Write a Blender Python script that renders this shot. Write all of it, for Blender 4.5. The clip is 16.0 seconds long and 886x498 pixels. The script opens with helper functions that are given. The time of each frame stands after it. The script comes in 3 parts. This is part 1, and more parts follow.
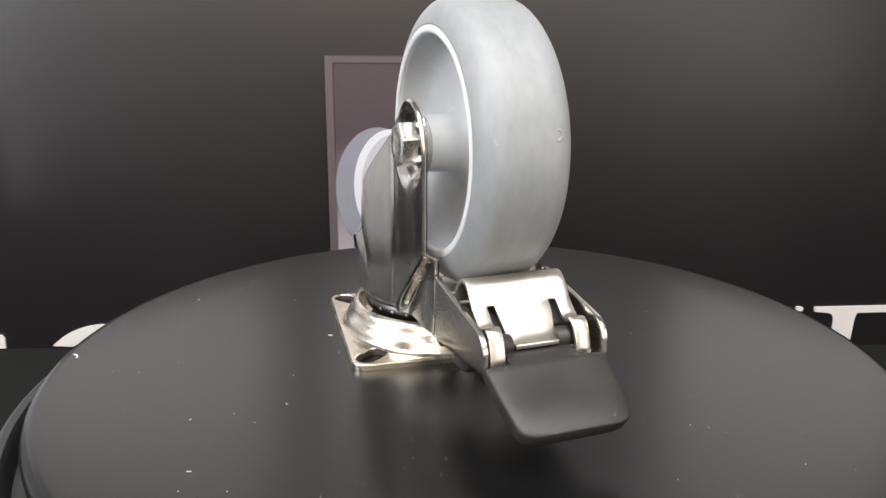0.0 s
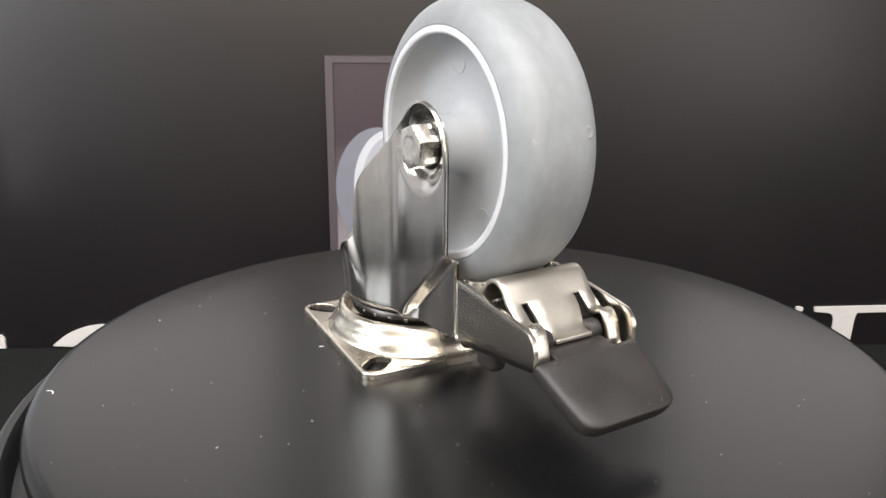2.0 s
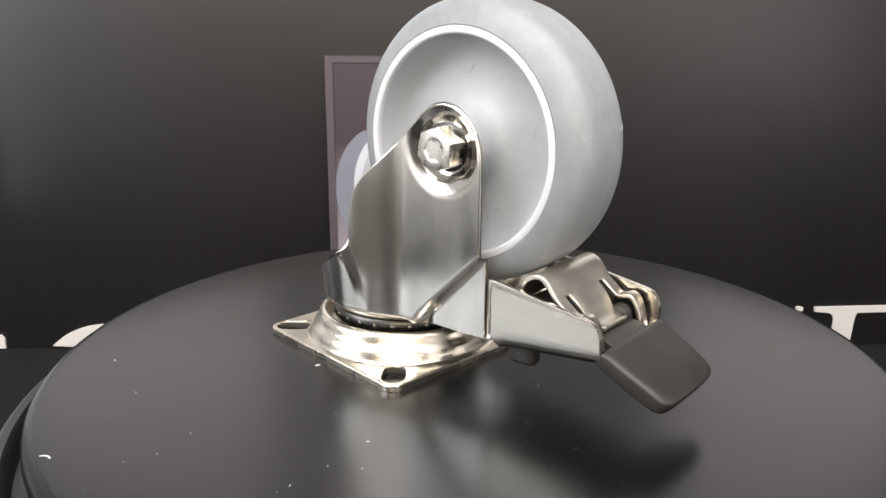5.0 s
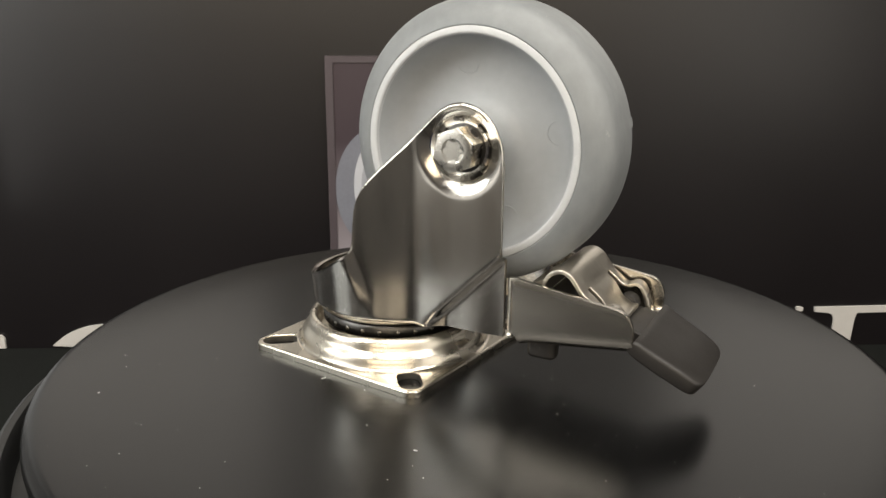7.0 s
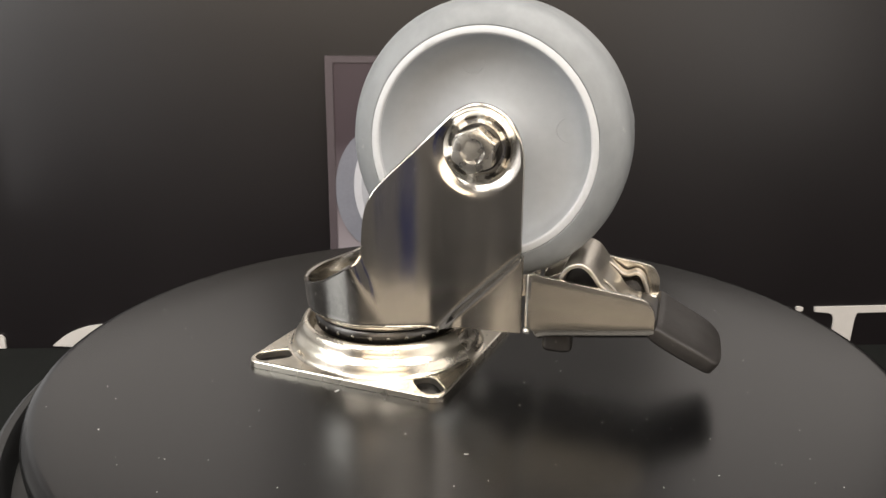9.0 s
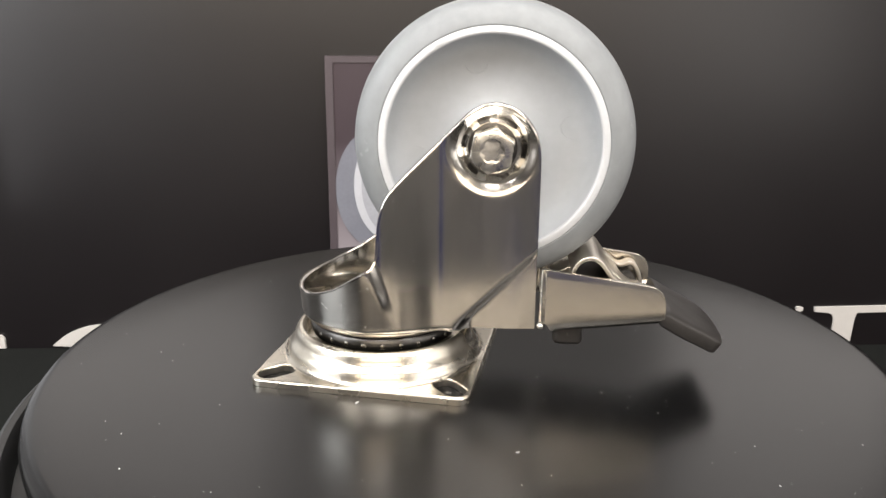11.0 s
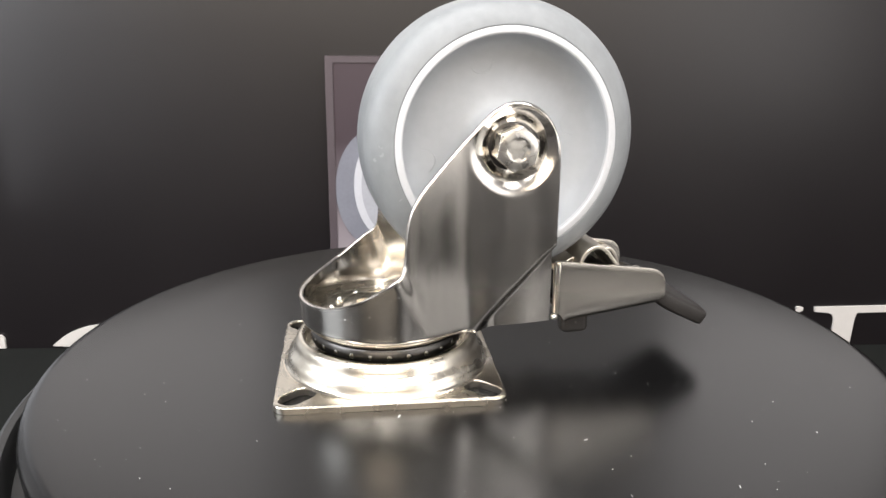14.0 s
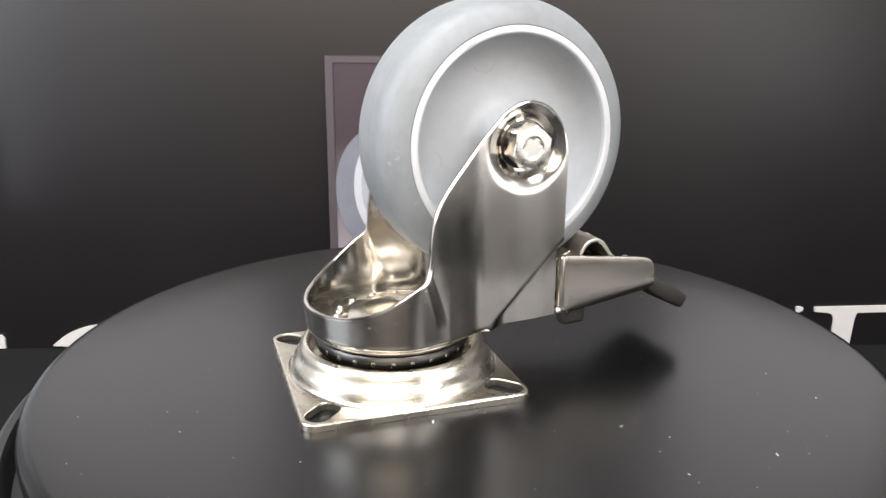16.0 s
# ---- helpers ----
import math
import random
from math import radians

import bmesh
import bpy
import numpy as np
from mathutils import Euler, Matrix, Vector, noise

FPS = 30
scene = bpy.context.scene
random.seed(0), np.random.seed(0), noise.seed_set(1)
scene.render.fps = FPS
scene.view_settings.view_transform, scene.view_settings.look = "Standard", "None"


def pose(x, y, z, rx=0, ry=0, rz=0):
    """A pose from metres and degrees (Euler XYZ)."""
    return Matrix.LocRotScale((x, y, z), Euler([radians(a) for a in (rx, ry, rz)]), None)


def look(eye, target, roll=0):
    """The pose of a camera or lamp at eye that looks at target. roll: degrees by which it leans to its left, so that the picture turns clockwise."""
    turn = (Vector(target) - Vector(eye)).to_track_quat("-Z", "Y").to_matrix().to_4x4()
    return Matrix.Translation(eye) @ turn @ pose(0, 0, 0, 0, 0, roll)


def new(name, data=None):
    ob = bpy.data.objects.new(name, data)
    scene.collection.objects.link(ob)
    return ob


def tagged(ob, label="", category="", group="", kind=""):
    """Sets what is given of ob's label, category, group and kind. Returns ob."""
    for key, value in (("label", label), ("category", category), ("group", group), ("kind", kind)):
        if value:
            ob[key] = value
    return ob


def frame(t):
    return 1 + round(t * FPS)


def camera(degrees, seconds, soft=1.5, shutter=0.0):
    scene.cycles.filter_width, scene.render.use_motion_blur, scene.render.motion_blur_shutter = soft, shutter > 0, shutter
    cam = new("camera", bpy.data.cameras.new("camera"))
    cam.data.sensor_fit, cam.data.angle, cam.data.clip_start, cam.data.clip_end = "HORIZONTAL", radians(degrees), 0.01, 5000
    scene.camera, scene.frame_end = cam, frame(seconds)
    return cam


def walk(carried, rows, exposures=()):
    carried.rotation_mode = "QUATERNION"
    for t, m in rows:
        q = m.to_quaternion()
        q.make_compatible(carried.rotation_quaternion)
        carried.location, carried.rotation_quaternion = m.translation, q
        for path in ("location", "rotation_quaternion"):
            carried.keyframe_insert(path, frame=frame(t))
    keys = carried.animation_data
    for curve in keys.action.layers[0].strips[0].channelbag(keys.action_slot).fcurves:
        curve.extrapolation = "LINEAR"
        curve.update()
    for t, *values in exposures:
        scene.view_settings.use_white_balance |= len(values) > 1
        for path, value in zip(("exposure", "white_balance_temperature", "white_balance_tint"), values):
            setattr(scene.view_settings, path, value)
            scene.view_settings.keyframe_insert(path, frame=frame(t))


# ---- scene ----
# camera: fixed, 57 degrees across
cam = camera(56.83, 16.0, 1.5)
EYE_AT = Vector((0.0, -0.30043, 0.13219))
AIM = EYE_AT + Vector((-math.sin(radians(1.751)) * math.cos(radians(16.571)), math.cos(radians(1.751)) * math.cos(radians(16.571)), -math.sin(radians(16.571))))
EYE = look(EYE_AT, AIM, 0.41)
walk(cam, [(0.0, EYE), (16.0, EYE)], [(0.0, 0.25, 6450, 11.5), (4.2, 0.25, 6500, 11.5), (6.5, 0.22, 6700, 11), (6.9, -0.40, 6950, 8), (7.3, -0.34, 6950, 8), (7.7, -0.20, 6950, 10), (9.0, -0.17, 6850, 11), (11.3, 0.22, 6600, 11), (13.0, 0.28, 6500, 11.5), (16.0, 0.31, 6300, 11.5)])

TURN = 5.9144          # degrees per second of the turntable
CASTER_AT = (0.00153, -0.00947, 0.0)
CASTER_AZ = -67.935    # heading of the brake side at the start
MM = 0.001
AXLE_Z = 85.9
SWIVEL = (-41.2, 0.0)

# ---- light ----
world = bpy.data.worlds.new("room_light")
scene.world = world
world.use_nodes = True
world.node_tree.nodes["Background"].inputs[0].default_value = (0.9, 0.95, 1.0, 1)
world.node_tree.nodes["Background"].inputs[1].default_value = 0.10


def light_panel(name, at, target, w, h, power, colour=(1, 1, 1)):
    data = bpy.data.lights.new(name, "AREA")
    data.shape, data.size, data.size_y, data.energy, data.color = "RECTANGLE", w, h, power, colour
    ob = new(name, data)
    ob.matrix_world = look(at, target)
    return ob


# added, unseen panels: tall behind the backdrop, wide overhead, standing on each side
for x, w, p, c in ((-0.53, 0.46, 0.78, (1.0, 0.95, 0.92)), (-0.13, 0.14, 0.19, (1.0, 0.94, 0.88)), (0.52, 0.42, 0.72, (1.0, 0.95, 0.92))):
    light_panel("softbox_back", (x, 0.84, 0.53), (x * 0.8, 0, 0.35), w, 0.62, p, c)
for x in (-0.60, 0.0, 0.60):
    light_panel("softbox_top", (x, -0.50, 0.95), (x * 0.7, 0, 0.03), 0.34, 0.9, 8.6, (1.0, 0.98, 0.96))
# low left panels, added so the fork's side mirrors something bright
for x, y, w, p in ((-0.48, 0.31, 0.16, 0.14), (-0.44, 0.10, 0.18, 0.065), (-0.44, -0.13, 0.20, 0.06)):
    light_panel("softbox_left", (x, y, 0.115), (0, y * 0.6, 0.115), w, 0.37, p, (0.95, 0.97, 1.0))
# two more added for the backdrop's bright left and right corners
light_panel("softbox_far_left", (-0.92, -0.50, 0.24), (0, 0, 0.24), 0.55, 0.66, 1.2, (0.97, 0.98, 1.0))
light_panel("softbox_right", (0.66, -0.50, 0.17), (0, -0.40, 0.15), 0.75, 0.42, 1.75, (1.0, 0.97, 0.93))
# cool unseen panel high on the left, added to brighten the wheel centre
light_panel("softbox_high_left", (-0.95, -0.35, 0.47), (0, 0, 0.06), 0.6, 0.5, 5.2, (0.90, 0.96, 1.0))
# warm unseen panel by the wall behind the camera, added to brighten steel
light_panel("wall_lamp", (0.0, -2.40, 0.78), (0, 0, 0.4), 2.2, 0.90, 23.0, (1.0, 0.87, 0.70))


# ---- materials ----
def material(name, base, rough, metal=0.0, var=0.15, scale=60.0, rough_var=0.1, bump=0.0, bump_scale=400.0, spec=0.5, coat=0.0, stretch=(1, 1, 1)):
    m = bpy.data.materials.new(name)
    m.use_nodes = True
    nt = m.node_tree
    b = nt.nodes["Principled BSDF"]
    b.inputs["Metallic"].default_value = metal
    b.inputs["Specular IOR Level"].default_value = spec
    b.inputs["Coat Weight"].default_value = coat
    co = nt.nodes.new("ShaderNodeTexCoord")
    n1 = nt.nodes.new("ShaderNodeTexNoise")
    n1.inputs["Scale"].default_value, n1.inputs["Detail"].default_value = scale, 6
    n2 = nt.nodes.new("ShaderNodeTexNoise")
    n2.inputs["Scale"].default_value, n2.inputs["Detail"].default_value = scale * 7, 4
    mixn = nt.nodes.new("ShaderNodeMath")
    mixn.operation = "ADD"
    mp = nt.nodes.new("ShaderNodeMapping")
    mp.inputs["Scale"].default_value = stretch
    nt.links.new(co.outputs["Object"], mp.inputs["Vector"])
    for n in (n1, n2):
        nt.links.new(mp.outputs[0], n.inputs["Vector"])
    nt.links.new(n1.outputs["Fac"], mixn.inputs[0])
    nt.links.new(n2.outputs["Fac"], mixn.inputs[1])
    cr = nt.nodes.new("ShaderNodeMapRange")
    cr.inputs[1].default_value, cr.inputs[2].default_value = 0.6, 1.4
    nt.links.new(mixn.outputs[0], cr.inputs[0])
    mx = nt.nodes.new("ShaderNodeMix")
    mx.data_type = "RGBA"
    mx.inputs[6].default_value = (*[c * (1 - var) for c in base], 1)
    mx.inputs[7].default_value = (*[min(1, c * (1 + var)) for c in base], 1)
    nt.links.new(cr.outputs[0], mx.inputs[0])
    nt.links.new(mx.outputs[2], b.inputs["Base Color"])
    rr = nt.nodes.new("ShaderNodeMapRange")
    rr.inputs[1].default_value, rr.inputs[2].default_value = 0.3, 0.7
    rr.inputs[3].default_value, rr.inputs[4].default_value = rough * (1 - rough_var), rough * (1 + rough_var)
    nt.links.new(n1.outputs["Fac"], rr.inputs[0])
    nt.links.new(rr.outputs[0], b.inputs["Roughness"])
    if bump:
        n3 = nt.nodes.new("ShaderNodeTexNoise")
        n3.inputs["Scale"].default_value, n3.inputs["Detail"].default_value = bump_scale, 5
        nt.links.new(co.outputs["Object"], n3.inputs["Vector"])
        bp = nt.nodes.new("ShaderNodeBump")
        bp.inputs["Strength"].default_value, bp.inputs["Distance"].default_value = bump, 0.0004
        nt.links.new(n3.outputs["Fac"], bp.inputs["Height"])
        nt.links.new(bp.outputs[0], b.inputs["Normal"])
    return m


def specks(m, colour, scale, size, amount):
    """Small pale flecks over a material: dust and nicks."""
    nt = m.node_tree
    b = nt.nodes["Principled BSDF"]
    co = nt.nodes.new("ShaderNodeTexCoord")
    vo = nt.nodes.new("ShaderNodeTexVoronoi")
    vo.inputs["Scale"].default_value = scale
    wob = nt.nodes.new("ShaderNodeTexNoise")
    wob.inputs["Scale"].default_value, wob.inputs["Detail"].default_value = scale * 2.5, 3
    nt.links.new(co.outputs["Object"], wob.inputs["Vector"])
    off = nt.nodes.new("ShaderNodeVectorMath")
    off.operation = "MULTIPLY_ADD"
    off.inputs[1].default_value = (1.6 / scale, 1.6 / scale, 1.6 / scale)
    nt.links.new(wob.outputs["Color"], off.inputs[0])
    nt.links.new(co.outputs["Object"], off.inputs[2])
    nt.links.new(off.outputs[0], vo.inputs["Vector"])
    sep = nt.nodes.new("ShaderNodeSeparateColor")
    nt.links.new(vo.outputs["Color"], sep.inputs[0])
    lim = nt.nodes.new("ShaderNodeMath")
    lim.operation, lim.inputs[1].default_value = "MULTIPLY", size
    nt.links.new(sep.outputs[1], lim.inputs[0])
    near = nt.nodes.new("ShaderNodeMath")
    near.operation = "LESS_THAN"
    nt.links.new(vo.outputs["Distance"], near.inputs[0])
    nt.links.new(lim.outputs[0], near.inputs[1])
    pick = nt.nodes.new("ShaderNodeMath")
    pick.operation, pick.inputs[1].default_value = "LESS_THAN", amount
    nt.links.new(sep.outputs[0], pick.inputs[0])
    fac = nt.nodes.new("ShaderNodeMath")
    fac.operation = "MULTIPLY"
    nt.links.new(near.outputs[0], fac.inputs[0])
    nt.links.new(pick.outputs[0], fac.inputs[1])
    mx = nt.nodes.new("ShaderNodeMix")
    mx.data_type = "RGBA"
    mx.inputs[7].default_value = (*colour, 1)
    old = b.inputs["Base Color"].links[0].from_socket
    nt.links.new(old, mx.inputs[6])
    nt.links.new(fac.outputs[0], mx.inputs[0])
    nt.links.new(mx.outputs[2], b.inputs["Base Color"])
    old = b.inputs["Roughness"].links[0].from_socket
    ad = nt.nodes.new("ShaderNodeMath")
    ad.operation = "MULTIPLY_ADD"
    ad.inputs[1].default_value = 0.5
    nt.links.new(fac.outputs[0], ad.inputs[0])
    nt.links.new(old, ad.inputs[2])
    nt.links.new(ad.outputs[0], b.inputs["Roughness"])
    return m


STEEL = specks(material("polished_stainless_steel", (0.665, 0.635, 0.59), 0.17, 1.0, 0.08, 90, 0.35, 0.12, 75, stretch=(1, 1, 0.2)), (0.85, 0.85, 0.85), 900, 0.165, 0.2)
PLATE = material("pressed_stainless_steel", (0.75, 0.695, 0.60), 0.28, 1.0, 0.08, 70, 0.3, 0.14, 110)
ARM = material("satin_steel_sheet", (0.66, 0.62, 0.555), 0.22, 1.0, 0.07, 60, 0.25, 0.15, 90, stretch=(0.3, 1, 1))
SPRING = material("satin_stainless_steel", (0.67, 0.625, 0.55), 0.33, 1.0, 0.07, 80, 0.25, 0.06, 300)
BOLT = material("machined_steel", (0.78, 0.75, 0.69), 0.28, 1.0, 0.08, 200, 0.3, 0.1, 700)
# punched slot walls: shade inside the holes darkened into the steel's colour
SLOT_SHADE = material("punched_steel_shade", (0.16, 0.15, 0.135), 0.5, 1.0, 0.25, 200, 0.2, 0.2, 500)
CAGE = material("dark_bearing_steel", (0.10, 0.095, 0.09), 0.3, 1.0, 0.2, 150)
BALL = material("oily_bearing_steel", (0.20, 0.19, 0.17), 0.25, 1.0, 0.2, 150)
TYRE = specks(material("grey_thermoplastic_rubber", (0.242, 0.254, 0.262), 0.44, 0, 0.15, 26, 0.15, 0.10, 300, stretch=(1.0, 1.7, 0.8)), (0.31, 0.32, 0.325), 150, 0.42, 0.14)
HUB = material("light_grey_nylon", (0.425, 0.442, 0.457), 0.42, 0, 0.05, 40, 0.12, 0.05, 350)
RIM = material("pale_grey_nylon_edge", (0.57, 0.58, 0.595), 0.4, 0, 0.05, 60)
PEDAL = specks(material("black_rubber", (0.022, 0.0195, 0.018), 0.46, 0, 0.2, 70, 0.15, 0.08, 900), (0.24, 0.23, 0.22), 420, 0.15, 0.10)
PLATTER = material("satin_black_plastic", (0.004, 0.0039, 0.004), 0.26, 0, 0.1, 25, 0.02)
BASE = material("black_moulded_plastic", (0.02, 0.02, 0.02), 0.4, 0, 0.2, 50)
TABLE = material("dark_green_grey_cloth", (0.013, 0.014, 0.013), 0.9, 0, 0.2, 120, 0.05, 0.3, 900, spec=0.15)
BACKDROP = material("black_satin_board", (0.0055, 0.0039, 0.005), 0.35, 0, 0.08, 8, 0.04, 0.03, 700, spec=0.72)
FLOORM = material("dark_carpet", (0.07, 0.07, 0.072), 0.9, 0, 0.25, 14, 0.05)
WALLM = material("dim_grey_wall", (0.55, 0.55, 0.56), 0.8, 0, 0.15, 6)
LETTER = material("white_board", (0.62, 0.595, 0.57), 0.6, 0, 0.04, 90)
DUST = material("white_dust", (0.7, 0.7, 0.68), 0.9, 0, 0.1, 900)


# ---- mesh helpers ----
def V(f, o, z):
    return Vector((f, -o, z)) * MM


def part(name, bm, mat, parent, label="", smooth=True, bevel=0.0, segs=2, angle=35, hard=True):
    bmesh.ops.recalc_face_normals(bm, faces=bm.faces)
    me = bpy.data.meshes.new(name)
    bm.to_mesh(me)
    bm.free()
    me.materials.append(mat)
    if smooth:
        me.polygons.foreach_set("use_smooth", [True] * len(me.polygons))
        me.set_sharp_from_angle(angle=radians(angle))
    ob = new(name, me)
    if parent:
        ob.parent = parent
    if bevel:
        mod = ob.modifiers.new("rounded_edges", "BEVEL")
        mod.width, mod.segments, mod.limit_method, mod.angle_limit = bevel * MM, segs, "ANGLE", radians(angle)
        mod.harden_normals = hard
    return tagged(ob, label)


def lathe(bm, profile, place, segs=96, closed=False):
    """profile: rows of (radius, along); place(r*cos, r*sin, along) -> Vector."""
    rings = []
    for r, u in profile:
        if r < 1e-6:
            rings.append([bm.verts.new(place(0, 0, u))] * segs)
        else:
            rings.append([bm.verts.new(place(r * math.cos(2 * math.pi * k / segs), r * math.sin(2 * math.pi * k / segs), u)) for k in range(segs)])
    pairs = list(zip(rings, rings[1:])) + ([(rings[-1], rings[0])] if closed else [])
    for a, b in pairs:
        for k in range(segs):
            j = (k + 1) % segs
            q = []
            for v in (a[k], a[j], b[j], b[k]):
                if v not in q:
                    q.append(v)
            if len(q) > 2:
                bm.faces.new(q)
    return bm


def on_axle(x, y, u):
    return V(x, u, AXLE_Z + y)


def on_swivel(x, y, u):
    return V(SWIVEL[0] + x, SWIVEL[1] + y, u)


def prism(bm, outline, lo, hi, place):
    """outline: rows (a, b); place(a, b, c) -> Vector; solid between c = lo and c = hi."""
    a = [bm.verts.new(place(x, y, lo)) for x, y in outline]
    b = [bm.verts.new(place(x, y, hi)) for x, y in outline]
    bm.faces.new(a)
    bm.faces.new(list(reversed(b)))
    n = len(outline)
    for k in range(n):
        j = (k + 1) % n
        bm.faces.new((a[k], a[j], b[j], b[k]))
    return bm


def interp(x, rows):
    """Smooth monotone value at x from rows (x, y) in rising x."""
    if x <= rows[0][0]:
        return rows[0][1]
    for (x0, y0), (x1, y1) in zip(rows, rows[1:]):
        if x <= x1:
            return y0 + (y1 - y0) * (x - x0) / (x1 - x0)
    return rows[-1][1]


def smooth01(x):
    x = max(0.0, min(1.0, x))
    return x * x * (3 - 2 * x)


def spline(points, steps):
    """Catmull-Rom through the points."""
    p = [Vector(q) for q in points]
    p = [2 * p[0] - p[1]] + p + [2 * p[-1] - p[-2]]
    out = []
    for i in range(1, len(p) - 2):
        for k in range(steps):
            t = k / steps
            out.append(0.5 * (2 * p[i] + (p[i + 1] - p[i - 1]) * t + (2 * p[i - 1] - 5 * p[i] + 4 * p[i + 1] - p[i + 2]) * t * t
                              + (3 * p[i] - p[i - 1] - 3 * p[i + 1] + p[i + 2]) * t ** 3))
    out.append(p[-2])
    return out


def turned(at, az, t):
    a = radians(TURN * t)
    x, y = at[0] * math.cos(a) - at[1] * math.sin(a), at[0] * math.sin(a) + at[1] * math.cos(a)
    return pose(x, y, at[2], 0, 0, az + TURN * t)


# ---- setting ----
FAR = 1.6              # distance of the backdrop from the camera against the letter drawing's own scale
TABLE_Z = EYE_AT.z - FAR * 0.2072
LOW = -0.075


def box(bm, x0, x1, y0, y1, z0, z1, place=lambda x, y, z: Vector((x, y, z))):
    return prism(bm, [(x0, y0), (x1, y0), (x1, y1), (x0, y1)], z0, z1, place)


def slanted(x, y, z):
    """Backdrop space: x along it, y in front of its face (towards the camera is negative)."""
    c, s = math.cos(radians(3.4)), math.sin(radians(3.4))
    return EYE_AT + FAR * (Vector((x * c - y * s, 0.18 + x * s + y * c, z)) - EYE_AT)


def setting():
    table = part("table", box(bmesh.new(), -1.2, 1.2, -0.48, 0.9, TABLE_Z - 0.03, TABLE_Z), TABLE, None, smooth=False)
    tagged(table, "dark grey-green cloth-covered table top", "table", kind="structure")
    for x in (-1.12, 1.12):
        for y in (-0.42, 0.84):
            part("leg", box(bmesh.new(), x - 0.025, x + 0.025, y - 0.025, y + 0.025, -0.8, TABLE_Z - 0.03), BASE, table, smooth=False)
    back = part("backdrop", box(bmesh.new(), -0.7, 0.7, 0.0, 0.012, LOW, 0.143, slanted), BACKDROP, None, smooth=False)
    tagged(back, "black satin backdrop board behind the turntable", "backdrop", kind="structure")
    floor = part("floor", box(bmesh.new(), -2, 2, -2.5, 1.5, -0.86, -0.8), FLOORM, None, smooth=False)
    tagged(floor, "dim grey floor of the room", "floor", kind="structure")
    for name, a in (("wall_north", (-2, 2, 1.5, 1.6)), ("wall_south", (-2, 2, -2.6, -2.5)), ("wall_west", (-2.1, -2, -2.6, 1.6)), ("wall_east", (2, 2.1, -2.6, 1.6))):
        w = part(name, box(bmesh.new(), *a, -0.86, 1.7), WALLM, None, smooth=False)
        tagged(w, "plain dim grey room wall", "wall", kind="structure")
    c = part("ceiling", box(bmesh.new(), -2.1, 2.1, -2.6, 1.6, 1.7, 1.76), WALLM, None, smooth=False)
    tagged(c, "plain dim grey ceiling", "ceiling", kind="structure")


def banner():
    # unseen slab in place of blue clothing behind the camera, mirrored in steel
    blue = material("blue_reflection_slab", (0.03, 0.042, 0.16), 0.6, 0, 0.1, 20)
    ob = part("banner", box(bmesh.new(), 0.02, 0.16, -0.86, -0.85, -0.8, 0.02), blue, None, smooth=False)
    tagged(ob, "unseen plain blue slab on the floor, added for its reflection", "banner")


setting()
banner()


def picture_panel():
    m = bpy.data.materials.new("printed_gradient")
    m.use_nodes = True
    nt = m.node_tree
    b = nt.nodes["Principled BSDF"]
    b.inputs["Roughness"].default_value = 0.35
    co = nt.nodes.new("ShaderNodeTexCoord")
    sep = nt.nodes.new("ShaderNodeSeparateXYZ")
    nt.links.new(co.outputs["Object"], sep.inputs[0])
    mr = nt.nodes.new("ShaderNodeMapRange")
    mr.inputs[1].default_value, mr.inputs[2].default_value = -0.125, 0.01
    nt.links.new(sep.outputs[2], mr.inputs[0])
    ramp = nt.nodes.new("ShaderNodeValToRGB")
    ramp.color_ramp.elements[0].color = (0.36, 0.32, 0.345, 1)
    ramp.color_ramp.elements[1].color = (0.058, 0.042, 0.050, 1)
    nt.links.new(mr.outputs[0], ramp.inputs[0])
    nt.links.new(ramp.outputs[0], b.inputs["Base Color"])
    x0, x1, z0, z1 = -0.0825, 0.045, -0.060, 0.1045
    y = -0.006
    body = part("picture_board", box(bmesh.new(), x0, x1, y, -0.0005, z0, z1, slanted), m, None, bevel=0.6, smooth=True)
    tagged(body, "small framed print of a grey wheel against the backdrop", "picture")
    edge = material("pale_print_border", (0.085, 0.068, 0.076), 0.4, 0, 0.05, 60)
    part("border", box(bmesh.new(), x0 + 0.0002, x0 + 0.0045, y - 0.0008, y, z0, z1 - 0.0002, slanted), edge, body, "pale vertical border strip")
    part("border", box(bmesh.new(), x0 + 0.0045, x1, y - 0.0008, y, z1 - 0.0035, z1 - 0.0002, slanted), edge, body, "pale horizontal border strip")
    # printed wheel: two flat rings
    grey = material("printed_grey", (0.20, 0.205, 0.24), 0.35, 0, 0.08, 50)
    pale = material("printed_white", (0.54, 0.545, 0.58), 0.35, 0, 0.05, 50)
    soft = material("printed_pale_grey", (0.38, 0.385, 0.42), 0.35, 0, 0.08, 50)
    for name, cx, cz, rx, rz, mat, off in (("printed_tyre", -0.0530, 0.028, 0.0252, 0.0365, grey, 0.0004), ("printed_rim", -0.0455, 0.030, 0.0219, 0.0335, pale, 0.0008),
                                           ("printed_hub", -0.0425, 0.030, 0.0205, 0.0310, soft, 0.0012)):
        ring = [(cx + rx * math.cos(2 * math.pi * k / 64), cz + rz * math.sin(2 * math.pi * k / 64)) for k in range(64)]
        part(name, prism(bmesh.new(), ring, y - off - 0.0004, y - off, lambda a, b, c: slanted(a, c, b)), mat, body)
    return body


picture_panel()


